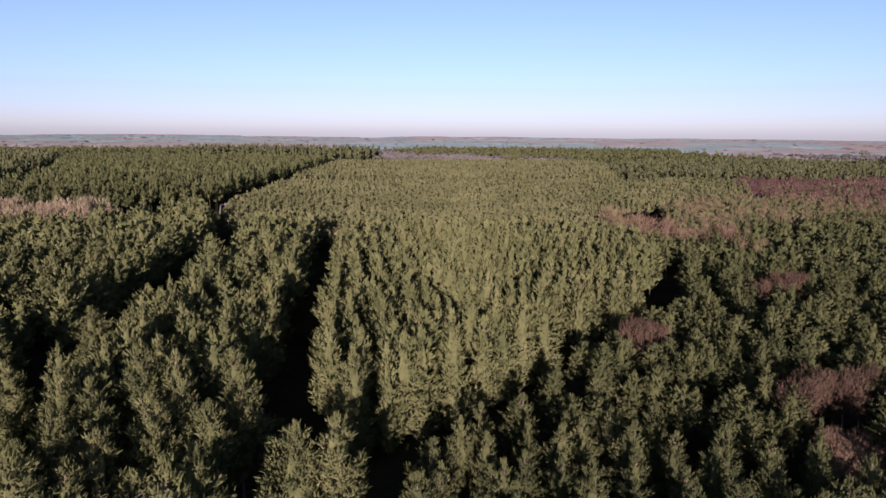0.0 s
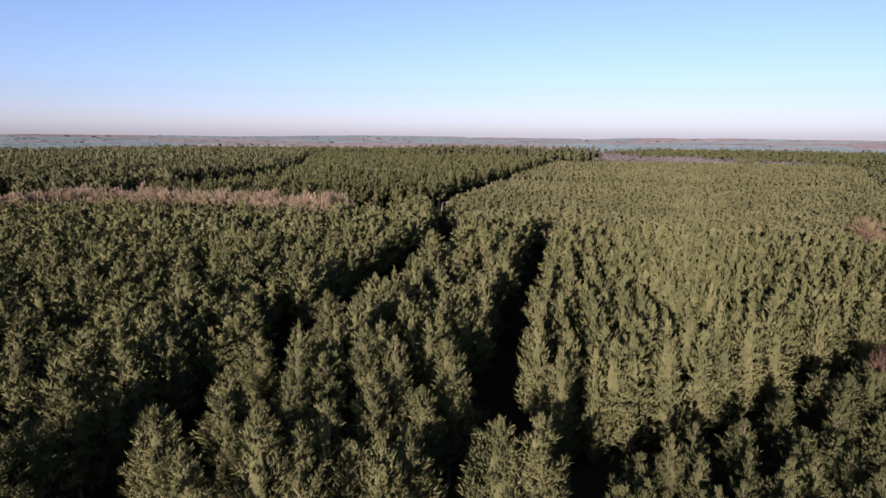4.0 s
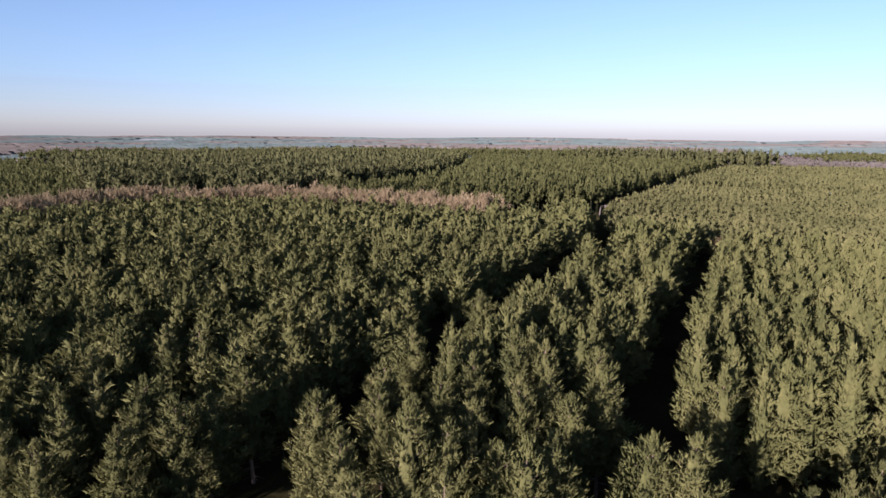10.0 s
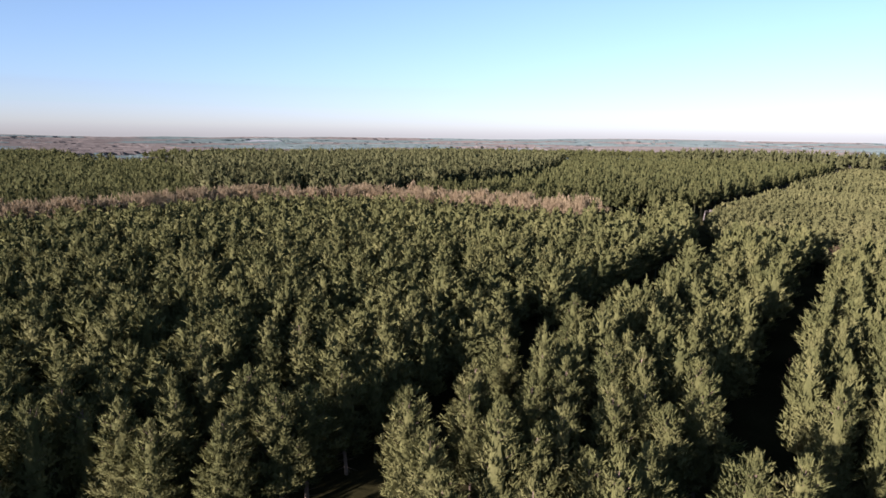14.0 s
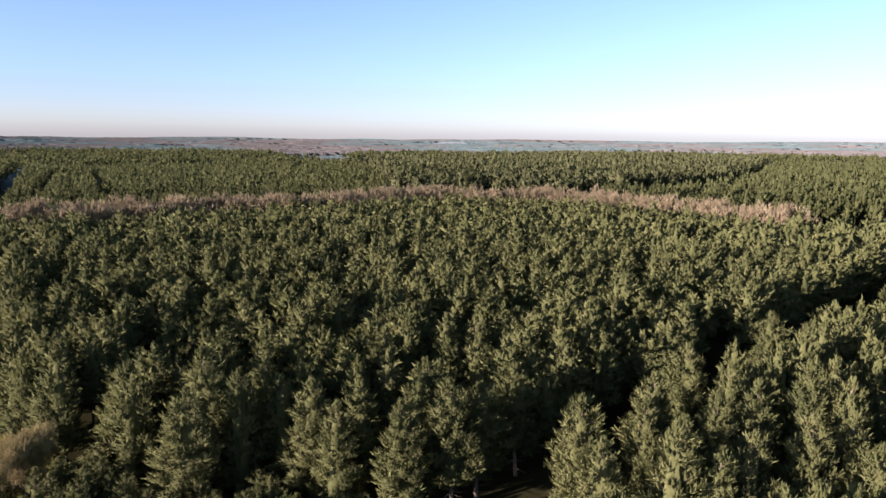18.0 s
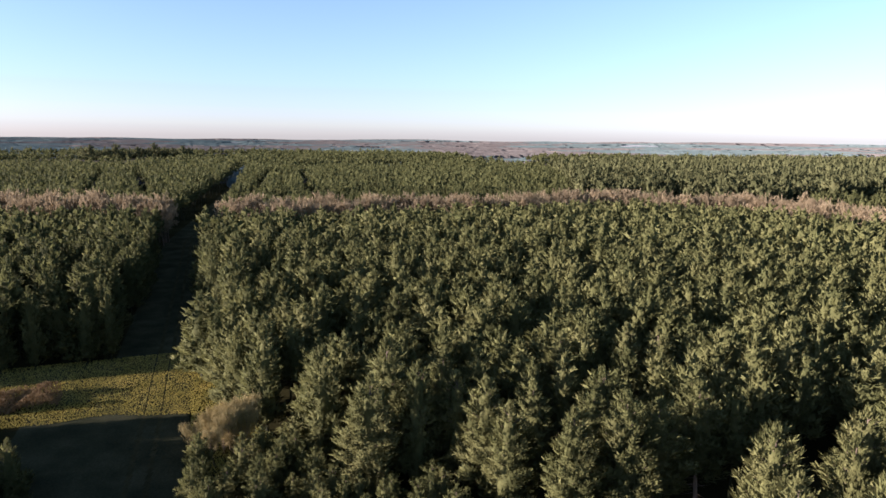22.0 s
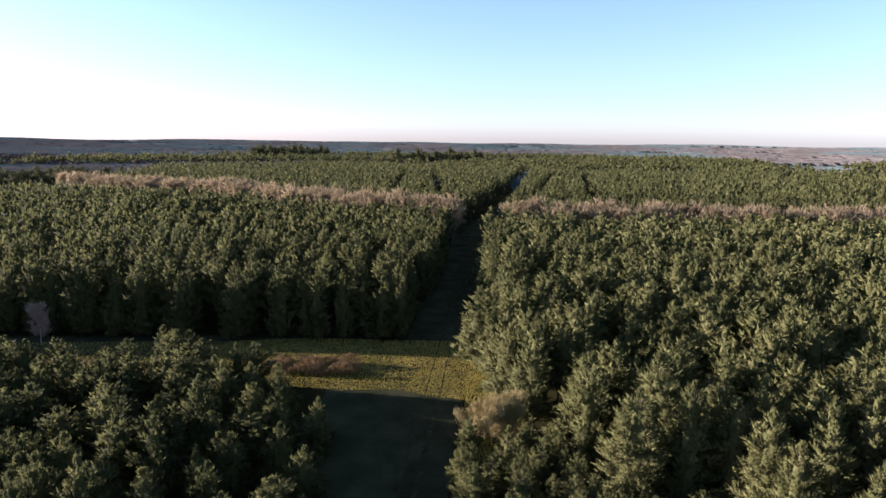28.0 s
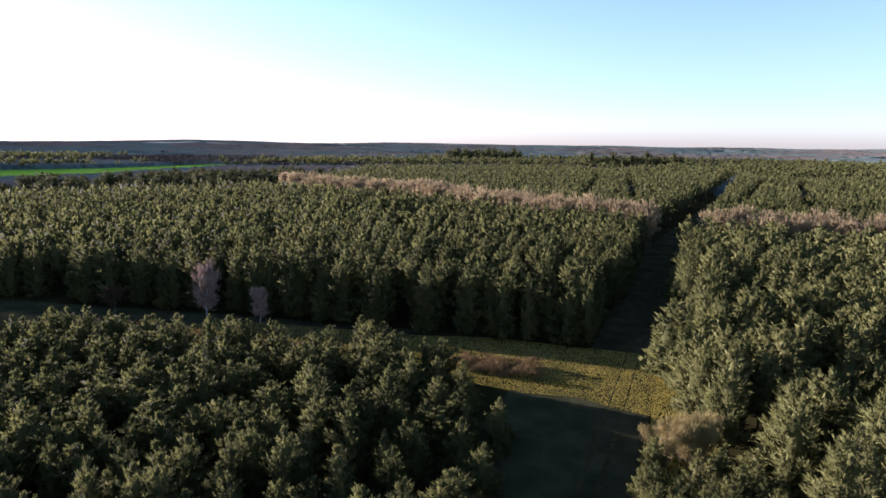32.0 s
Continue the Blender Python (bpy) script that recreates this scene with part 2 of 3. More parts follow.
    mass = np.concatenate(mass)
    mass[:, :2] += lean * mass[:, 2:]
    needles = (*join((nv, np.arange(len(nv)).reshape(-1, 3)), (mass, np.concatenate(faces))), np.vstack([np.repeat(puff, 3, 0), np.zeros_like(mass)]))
    # limbs, and dead stubs below the crown
    wood = None
    if dead:
        shown = np.arange(boughs)[::2]
        az, z = rng.uniform(0, 2 * np.pi, dead), h * rng.uniform(0.04, base + 0.04, dead)
        reach = r * rng.uniform(0.25, 0.7, dead)
        stub = np.column_stack([0 * az, 0 * az, z])
        wood = limbs(np.vstack([start[shown], stub]), np.vstack([end[shown], stub + np.column_stack([np.cos(az) * reach, np.sin(az) * reach, rng.normal(0, 0.25, dead)])]), 0.003 * h)
        wood[0][:, :2] += lean * wood[0][:, 2:]
    return trunk, wood, needles


def bare_shape(seed, h=8.0, r=2.0, boughs=16, twigs=22, thick=0.012, base=0.2, steep=1.0):
    """Trunk, limbs and fine twigs of one leafless tree that stands at the origin."""
    rng = np.random.default_rng(seed)
    zs = np.linspace(0, h * 0.95, 7)
    spine = np.column_stack([0.12 * np.sin(zs * 0.8 + seed), 0.12 * np.cos(zs * 0.6 + seed), zs])
    trunk = tube(spine, h * thick * np.linspace(1, 0.12, 7), 6)
    q = rng.uniform(0, 1, boughs)
    z = h * (base + (0.9 - base) * q)
    az = np.arange(boughs) * 2.4 + rng.normal(0, 0.3, boughs)
    ln = r * (0.45 + 0.75 * np.sin(np.pi * (0.25 + 0.65 * q)))
    s = np.column_stack([np.interp(z, zs, spine[:, 0]), np.interp(z, zs, spine[:, 1]), z])
    e = s + np.column_stack([np.cos(az) * ln * 0.8 / steep, np.sin(az) * ln * 0.8 / steep, np.minimum(ln * rng.uniform(0.5, 1.0, boughs) * steep, h * 1.02 - z)])
    lim = limbs(s, e, h * thick * 0.4)
    f = rng.uniform(0.3, 1.0, (boughs, twigs))
    c = (s[:, None] + (e - s)[:, None] * f[..., None]).reshape(-1, 3) + rng.normal(0, 0.05 * h / steep, (boughs * twigs, 3)) * [1, 1, 0.7]
    o = unit(c - [0, 0, h * 0.4]) * 0.7
    tw = blades(rng, c, o, 3, 0.09 * h + 0.15, 0.0035 * h + 0.004, 0.45, 0.5)
    return trunk, lim, tw


def scatter(shapes, spots, rng, mats):
    """Many copies of (trunk, limbs, leaves) shapes at spots (x, y, height, girth) as arrays for one mesh."""
    vs, fs, ix, ns, k = [], [], [], [], 0
    kind = rng.integers(0, len(shapes), len(spots))
    for j, (wood, leaf, h0, r0) in enumerate(shapes):
        here = spots[kind == j]
        if not len(here):
            continue
        v, f = join(wood, leaf[:2])
        vn = np.vstack([np.zeros_like(wood[0]), leaf[2]]) if len(leaf) > 2 else np.zeros_like(v)
        mat = np.r_[np.zeros(len(wood[1]), int), np.ones(len(leaf[1]), int)]
        a = rng.uniform(0, 2 * np.pi, len(here))
        c, s = np.cos(a)[:, None], np.sin(a)[:, None]
        g, hh = (here[:, 3] / r0)[:, None], (here[:, 2] / h0)[:, None]
        x, y = (v[:, 0] * c - v[:, 1] * s) * g + here[:, :1], (v[:, 0] * s + v[:, 1] * c) * g + here[:, 1:2]
        w = np.stack([x, y, v[:, 2] * hh + 0 * x], -1).reshape(-1, 3)
        ns.append(np.stack([vn[:, 0] * c - vn[:, 1] * s, vn[:, 0] * s + vn[:, 1] * c, vn[:, 2] + 0 * x], -1).reshape(-1, 3))
        vs.append(w)
        fs.append((f[None] + len(v) * np.arange(len(here))[:, None, None]).reshape(-1, 3) + k)
        ix.append(np.tile(mat, len(here)))
        k += len(w)
    return np.concatenate(vs), np.concatenate(fs), np.concatenate(ix), np.concatenate(ns)


def inside(poly, x, y):
    """Which points lie in a polygon."""
    r = np.zeros(len(x), bool)
    for (x0, y0), (x1, y1) in zip(poly, poly[1:] + poly[:1]):
        cross = (y0 > y) != (y1 > y)
        r ^= cross & (x < (x1 - x0) * (y - y0) / (y1 - y0 + 1e-12) + x0)
    return r


def rows_of_trees(poly, gap, step, way, rng, wobble=0.3):
    """Planting rows inside a polygon: gap between rows, step along them, way the rows' direction."""
    p = np.array(poly, float)
    d = np.array(way) / np.hypot(*way)
    n = np.array([-d[1], d[0]])
    u, v = p @ d, p @ n
    uu, vv = np.meshgrid(np.arange(u.min(), u.max(), step), np.arange(v.min(), v.max(), gap))
    uu = uu + (np.arange(len(uu)) % 2 * 0.5 * step)[:, None] + rng.normal(0, wobble * step, uu.shape)
    vv = vv + rng.normal(0, wobble * 0.75 * gap, vv.shape)
    q = uu.ravel()[:, None] * d + vv.ravel()[:, None] * n
    return q[inside(poly, q[:, 0], q[:, 1])]


def near_line(q, line, half):
    """Which points lie within half of a polyline."""
    hit = np.zeros(len(q), bool)
    for a, b in zip(line, line[1:]):
        a, b = np.array(a, float), np.array(b, float)
        t = np.clip(((q - a) @ (b - a)) / ((b - a) @ (b - a)), 0, 1)
        hit |= np.hypot(*(q - a - t[:, None] * (b - a)).T) < half
    return hit


# ---- plan ----
ROWS_WAY = (-0.132, 1.0)
RIDE_A = [(-7.5, 0), (-14.5, 53), (-33.6, 200)]
RIDE_B = [(-40, 8), (-43, 42), (-48, 70), (-52, 100), (-56, 140), (-66, 212)]
MAIN_RIDE = [(0, -11.5), (-60, -11), (-120, -10.5), (-255, -10.5), (-360, 2), (-520, 18)]
CROSS_RIDE = [(-118, 0), (-117, -60), (-111, -100), (-101, -160), (-88, -260)]
FAR_RIDES = [[(-340, -54), (-580, -80)], [(-330, -26), (-590, -57)], [(-330, 16), (-560, 46)], [(-300, 42), (-560, 71)]]
BELT = [(-116, 225), (-160, 222), (-224, 216), (-258, 160), (-248, 125), (-254, 65), (-252, 4)]
BELT_WEST = [(-247, -19), (-262, -22), (-275, -66), (-330, -138), (-350, -210), (-372, -250)]


def bearing(q):
    """Degrees to the left of the first view, from the hovering place."""
    return np.degrees(np.arctan2(-q[:, 0], q[:, 1]))


FORESTS = [
    # name, polygon, row gap, step, height, girth, needles, label
    ("pine_stand_between_rides", [(-14, 40), (-36, 206), (-60, 206), (-46, 70), (-39, 34), (-22, 38)], 4.8, 4.4, 14.0, 3.2, "olive", "olive green pine stand in rows between two dark rides"),
    ("pine_stand_by_main_ride", [(-47, 27), (-69, 206), (-96, 262), (-113, 214), (-155, 209), (-212, 204), (-243, 150), (-240, 120), (-240, 60), (-238, -3), (-84, -3), (-79, 8), (-66, 16), (-60, 24)], 5.2, 4.8, 13.2, 3.35, "olive", "broad olive green pine stand beside the grassy main ride"),
    ("pine_stand_behind_cross_ride", [(-121, -17), (-244, -16), (-258, -62), (-312, -150), (-338, -215), (-360, -260), (-250, -330), (-180, -330), (-102, -190), (-106, -155), (-109.5, -120), (-114.5, -102), (-117, -85), (-115, -70), (-117.5, -47)], 4.8, 4.4, 14.0, 3.0, "dark", "shaded dark green pine stand with bare trunks beyond the cross ride"),
    ("young_pine_stand", [(-40, -18), (-72, -19), (-84, -25), (-94, -35), (-96.5, -46), (-95.5, -58), (-92, -70), (-88, -78), (-86, -90), (-83.5, -101), (-79, -112), (-72, -190), (40, -190), (40, -18)], 4.0, 3.7, 9.0, 2.65, "dark", "young dark green pine stand of rounded crowns"),
    ("pine_stand_with_even_rows", [(-14, 66), (-32, 192), (46, 192), (55, 165), (38, 124), (24, 104), (12, 90), (2, 78)], 4.0, 3.5, 14.5, 2.75, "olive", "sunlit olive pine stand of slender cones in even rows"),
    ("mixed_pine_stand", [(4, 68), (16, 86), (28, 100), (42, 120), (60, 162), (54, 196), (170, 270), (170, 60), (60, 20), (25, 42)], 4.4, 4.1, 9.5, 2.5, "dark", "dark green mixed-age pine stand with bare birches among it"),
    ("low_pine_stand", [(-8, 25), (-9, 54), (2, 66), (8, 64), (25, 42), (60, 20), (40, 5), (0, 5)], 3.9, 3.6, 8.5, 2.4, "dark", "low young pine stand in front of taller pines"),
    ("low_pines_by_ride", [(-46, 24), (-58, 22), (-68, 17), (-79, 11), (-78, 4), (-73, -4), (-40, -4), (-36, 10)], 2.9, 2.7, 5.8, 1.9, "young", "low young pines at the edge of the ride"),
    ("pine_thicket", [(-34, 198), (-64, 210), (-88, 264), (-98, 303), (-104, 400), (-107, 440), (-70, 438), (4, 454), (112, 468), (165, 486), (215, 480), (160, 345), (92, 300), (72, 285), (58, 200)], 3.2, 3.0, 8.6, 2.1, "pale", "pale green even pine thicket"),
    ("far_pine_block", [(-142, 268), (-105, 299), (-109, 400), (-112, 500), (-122, 720), (-420, 760), (-250, 420), (-225, 330), (-225, 236), (-180, 246)], 4.8, 4.5, 15.5, 2.7, "dark", "olive pine block with a dark shaded edge"),
    ("old_pine_wood", [(-238, 236), (-240, 330), (-262, 420), (-420, 740), (-700, 700), (-620, 330), (-420, 240), (-282, 168), (-270, 172)], 6.0, 5.4, 18.0, 3.6, "round", "old tall pine wood with rounded uneven crowns"),
    ("pine_block_beyond_belt", [(-272, 162), (-290, 164), (-410, 236), (-620, 320), (-640, 30), (-525, 24), (-360, 10), (-268, 3), (-270, 70), (-264, 125)], 4.8, 4.4, 13.5, 2.6, "dark", "green pine block in rows beyond the brown belt"),
    ("pine_block_west_of_main_ride", [(-278, -16), (-360, -7), (-525, 10), (-640, 20), (-780, -160), (-640, -330), (-420, -260), (-366, -212), (-345, -138), (-292, -66)], 4.8, 4.4, 13.5, 2.6, "dark", "green pine block with thin rides beyond the brown belt"),
    ("tall_pine_row", [(-364, -264), (-400, -262), (-500, -290), (-440, -385), (-260, -385), (-190, -340), (-252, -336)], 14.0, 12.0, 17.0, 4.6, "round", "row of tall dark pines before a green field"),
    ("pine_block_beyond_thicket", [(-104, 452), (-118, 760), (20, 790), (172, 780), (158, 655), (128, 494), (112, 482), (4, 468), (-70, 452)], 3.6, 3.3, 10.5, 2.3, "pale", "green pine block beyond the thicket"),
    ("eastern_pine_block", [(76, 218), (96, 296), (168, 345), (200, 430), (300, 470), (330, 330), (172, 275)], 3.6, 3.3, 8.5, 2.0, "pale", "pine thicket with reddish birch among it"),
    ("far_pine_row", [(130, 500), (160, 650), (330, 760), (640, 700), (470, 540), (260, 470), (215, 480)], 6.0, 5.4, 12.5, 3.2, "round", "line of old pines beyond the purple birches"),
    ("far_tall_pines", [(-300, 770), (-90, 730), (-70, 800), (-300, 850)], 7.0, 6.5, 22.0, 4.0, "round", "clump of tall pines above the far woods"),
    ("hill_clump", [(-1040, -395), (-1090, -280), (-1150, -290), (-1120, -415)], 8.0, 7.5, 24.0, 5.0, "round", "dark clump of pines on a rise"),
    ("hill_clump_by_ride", [(-930, -150), (-960, -25), (-1010, -25), (-990, -160)], 8.0, 7.5, 21.5, 5.0, "round", "dark clump of pines on a rise"),
]
PICKED = [  # trees that stand out, by stand
    ("olive", 13.6, 3.2, [(-71, 25), (-69, 28.5), (-59, 30.5), (-52, 31), (-51, 36.5), (-60, 39), (-73.5, 51), (-71.5, 55.5), (-72, 41), (-46, 67), (-48.5, 89.5), (-42, 56), (-65, 14.5), (-104.5, 28), (-66, 20)]),
    ("olive", 14.2, 3.0, [(-41, 44), (-34.5, 39.5), (-32.5, 47), (-28, 50), (-26, 56.5), (-21.5, 57.5), (-23.5, 71.5), (-33, 60.5), (-28, 45.5), (-12.5, 52.5), (-9.5, 54)]),
    ("dark", 8.8, 2.25, [(9, 65), (4.5, 69), (18, 58.5), (23.5, 63.5), (29.5, 65), (32.5, 61.5), (18.5, 77), (14.5, 82.5), (21.5, 55), (35, 57.5), (13.5, 68), (24, 70.5)]),
    ("dark", 7.9, 2.4, [(-88, -55), (-88.5, -48), (-87, -39), (-78.5, -27), (-73, -20.5), (-79.5, -72.5), (-86, -66), (-72, -39.5), (-65.5, -22.5), (-56.5, -26.5), (-56.5, -36.5), (-61.5, -50), (-85, -29)]),
]
OLD_NEEDLES = material("old_pine_needles", [(0.042, 0.0473, 0.0197), (0.0735, 0.0756, 0.0301), (0.1071, 0.1019, 0.0426)], 0.8, 0.1, 2.0, 0.25, 0.08, bump=0.5, spec=0.05, weight=0.8, depth=0.12)
MATS = {"olive": NEEDLES, "dark": NEEDLES_DARK, "young": NEEDLES, "pale": NEEDLES_PALE, "round": OLD_NEEDLES}


def low_shape(seed, h, r, crown, **kw):
    t, b, n = pine_shape(seed, h, r, crown=crown, dead=0, **kw)
    return (limbs([[0, 0, 0]], [[0, 0, h * 0.95]], h * 0.013), n, h, r)


def kinds(seed, number, **kw):
    """Sets of pines for one range of distance: pointed and rounded cones, and flat-topped old crowns."""
    return {c: [low_shape(seed + i, 14, 3.0, c, point=0.42 + 0.3 * i / number, **kw) for i in range(number)] for c in ("cone", "round")}


CROWN = {"olive": "cone", "dark": "cone", "young": "cone", "pale": "cone", "round": "round"}
MID = kinds(40, 8, boughs=60, sprays=1900, length=0.72, width=0.15, base=0.34, rings=8, sides=9)
HALF = kinds(50, 8, boughs=40, sprays=820, length=0.88, width=0.22, base=0.42, rings=6, sides=7)
EDGE = kinds(65, 6, boughs=76, sprays=2000, length=0.72, width=0.15, base=0.1, rings=9, sides=9)
FAR = kinds(75, 8, boughs=16, sprays=100, length=1.4, width=0.54, base=0.5, rings=4, sides=5)
TINY = kinds(85, 6, boughs=9, sprays=26, length=1.9, width=0.75, base=0.52, rings=2, sides=4)
EDGES = [[(-84, -3), (-238, -3)], [(-121, -18), (-117.5, -47), (-115, -70), (-117, -85), (-114.5, -102), (-109.5, -120), (-106, -155)], [(-124, -17), (-240, -17)], [(-46, 26), (-60, 23), (-66, 15), (-79, 8), (-85, -2)], [(-12, 66), (2, 78), (12, 90), (24, 104), (38, 124)],
         [(-14, 41), (-28, 38), (-39, 35)], [(-40, -18), (-72, -19.5), (-81, -26), (-94, -36), (-96.5, -46), (-95.5, -58), (-92, -70), (-88, -78), (-86, -90), (-79, -112)]]
spot_rng = np.random.default_rng(11)
picked = np.array([xy for group in PICKED for xy in group[3]], float)
wanted = []
for look_of, height, girth, places in PICKED:
    for x, y in places:
        wanted.append((look_of, height, x, y, height * spot_rng.uniform(0.98, 1.06), girth * spot_rng.uniform(0.95, 1.15)))
stands = []
for name, poly, gap, step, height, girth, look_of, label in FORESTS:
    q = rows_of_trees(poly, gap, step, ROWS_WAY, spot_rng, 0.26 if "even" in name else 0.3)
    q = q[~near_line(q, RIDE_A, 3.6) & ~near_line(q, RIDE_B, 5.8) & ~near_line(q, MAIN_RIDE, 4.5)]
    for line in FAR_RIDES:
        q = q[~near_line(q, line, 2.8)]
    q = q[np.min(np.hypot(q[:, None, 0] - picked[:, 0], q[:, None, 1] - picked[:, 1]), 1) > 3.8] if len(q) < 9000 else q
    q = q[np.hypot((q[:, 0] + 79.5) * 0.8, q[:, 1] + 0.4) > 4.8]
    for bx, by, clear in ((47, 76, 6.0), (54, 81, 4.0), (31, 96, 4.0), (70, 134, 7.0), (44, 64, 4.5), (64, 232, 8.0), (76, 205, 8.0), (86, 180, 6.0), (-111.5, -96, 4.5), (-113.3, -84, 4.0), (-108, -118, 5.0)):
        q = q[np.hypot(q[:, 0] - bx, q[:, 1] - by) > clear]
    thin = 0.14 if name == "pine_stand_by_main_ride" else 0.08
    q = q[spot_rng.uniform(size=len(q)) > np.where(np.hypot(q[:, 0], q[:, 1]) < 115, thin, 0.08)]
    h = height * spot_rng.normal(1, 0.05 if "even" in name or look_of == "pale" else 0.15 if look_of == "round" else 0.09, len(q)).clip(0.72, 1.2)
    if name == "young_pine_stand":
        h *= 1 - 0.16 * (q[:, 1] > -34) * (q[:, 0] > -77)
    if name.startswith("hill_clump"):
        h *= spot_rng.uniform(0.55, 1.1, len(q))
    if name in ("pine_stand_behind_cross_ride", "tall_pine_row"):
        h *= 1 - 0.22 * np.clip((-40 - q[:, 1]) / 300 - 0.25, 0, 1)
    g = girth * spot_rng.normal(1, 0.14, len(q)).clip(0.65, 1.35)
    spots = np.column_stack([q, h, g])
    dist, way = np.hypot(q[:, 0], q[:, 1]), bearing(q)
    keep = (way > -42) & (way < 152) | (dist < 170)
    stands.append((name, look_of, height, label, spots[keep]))
pool = sorted(((math.hypot(x, y), name, height, x, y, h, g, look_of) for name, look_of, height, label, sp in stands for x, y, h, g in sp
               if 36 < math.hypot(x, y) and -38 < math.degrees(math.atan2(-x, y)) < 148), key=lambda s: s[0])[:300 - len(wanted)]
reach = pool[-1][0]
near_spots = wanted + [(s[7], s[2], s[3], s[4], s[5], s[6]) for s in pool]
for name, look_of, height, label, spots in stands:
    dist, way = np.hypot(spots[:, 0], spots[:, 1]), np.degrees(np.arctan2(-spots[:, 0], spots[:, 1]))
    close = (dist > 36) & (dist <= reach) & (way > -38) & (way < 148)
    seen = (way > -42) & (way < 152)
    shape = CROWN[look_of]
    bits, k = [], 0
    rim = np.zeros(len(spots), bool)
    for line in EDGES:
        rim |= near_line(spots[:, :2], line, 5.5)
    rim &= seen & (dist < 200)
    swap = 105 if height > 8 else 80
    dist = dist * (0.3 if name.startswith(("tall_pine", "hill_clump")) else 0.75 if look_of == "round" else 1.0)
    for lod, sel in ((EDGE, rim), (MID, seen & (dist < swap) & ~rim), (HALF, seen & (dist >= swap) & (dist < 180) & ~rim),
                     (FAR, (dist >= 180) & (dist < 350) & seen & ~rim), (TINY, ((dist >= 350) | ~seen) & ~rim)):
        sel = sel & ~close
        if sel.any():
            v, f, ix, vn = scatter(lod[shape], spots[sel], spot_rng, None)
            bits.append((v, f + k, ix, vn))
            k += len(v)
    if bits:
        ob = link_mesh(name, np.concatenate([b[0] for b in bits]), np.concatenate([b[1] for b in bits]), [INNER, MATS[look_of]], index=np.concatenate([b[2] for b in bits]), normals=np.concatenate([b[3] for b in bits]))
        tagged(ob, label, "pine trees", kind="stuff")

# ---- nearest pines, one by one ----
LABELS = {"olive": "olive green pine with a grey-brown trunk in a dense row", "dark": "dark green young pine with a narrow pointed crown",
          "young": "low bright green pine sapling at the ride edge", "pale": "pale green pine in a thicket", "round": "tall pine with a rounded crown"}
SIZES = {"tall": (14.0, 3.0), "short": (8.5, 2.4)}
near_kinds = {}
pick = random.Random(5)
for look_of, height, x, y, h, g in near_spots:
    size = "tall" if height > 12 else "short"
    h0, r0 = SIZES[size]
    rim = any(near_line(np.array([[x, y]]), line, 5.5)[0] for line in EDGES)
    key = (look_of, size, rim, pick.randrange(5))
    m = pose(x, y, 0, 0, 0, pick.uniform(0, 360)) @ Matrix.Diagonal((g / r0, g / r0, h / h0, 1))
    if key not in near_kinds:
        tall = size == "tall"
        t, b, n = pine_shape(100 + len(near_kinds), h0, r0, base=0.1 if rim or not tall else 0.26, boughs=96 if tall else 64, sprays=7400 if tall else 4200, length=0.52 if tall else 0.42, width=0.08 if tall else 0.066, point=(0.42 if tall else 0.5) + 0.06 * key[3], rings=10, sides=11)
        tree = new("pine_tree")
        part("trunk", t, BARK, tree)
        tagged(part("branch_work", b, DEADWOOD, tree, "thin dead twigs inside the crown"), kind="stuff")
        part("crown", n, MATS[look_of], tree, "needle tufts")
        tree.matrix_basis = m
        near_kinds[key] = tagged(tree, LABELS[look_of], "pine tree", "pines of the nearest rows")
    else:
        base = near_kinds[key]
        twin = copy_thing(base, m)
        twin.matrix_basis = m

# ---- ground ----
def hill_at(x, y):
    """Height of the low hills far off."""
    r = math.hypot(x, y)
    if r <= 1500:
        return 0.0
    return min(1.0, (r - 1500) / 2600) * (14 + 16 * noise.noise((x / 900, y / 900, 0.3)) + 5 * noise.noise((x / 300, y / 300, 2.3)))


def ground_sheet():
    rr = np.concatenate([[0.0], np.geomspace(20, 4900, 60)])
    aa = np.linspace(0, 2 * np.pi, 145)[:-1]
    v = []
    for r in rr:
        for a in aa:
            x, y = r * math.cos(a), r * math.sin(a)
            v.append((x, y, hill_at(x, y)))
    f, n = [], len(aa)
    for i in range(len(rr) - 1):
        for j in range(n):
            k = (j + 1) % n
            f += [(i * n + j, i * n + n + j, i * n + n + k), (i * n + j, i * n + n + k, i * n + k)]
    return np.array(v), np.array(f)


gv, gf = ground_sheet()
# Haze of distance is tinted into the open country's cool greys.
FARLAND = material("hazy_open_country", [(0.06, 0.0696, 0.069), (0.096, 0.096, 0.0938), (0.072, 0.0816, 0.08), (0.204, 0.198, 0.2001), (0.084, 0.09, 0.0897)], 0.95, 0.0035, 0.012)
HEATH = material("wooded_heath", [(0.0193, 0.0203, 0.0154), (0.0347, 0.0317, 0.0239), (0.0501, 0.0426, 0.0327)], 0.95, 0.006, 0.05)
centre = gv[gf].mean(1)
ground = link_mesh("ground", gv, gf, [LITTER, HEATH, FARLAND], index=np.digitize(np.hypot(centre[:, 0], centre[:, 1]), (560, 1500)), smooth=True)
tagged(ground, "dark forest floor that runs out into open country", "ground", kind="structure")


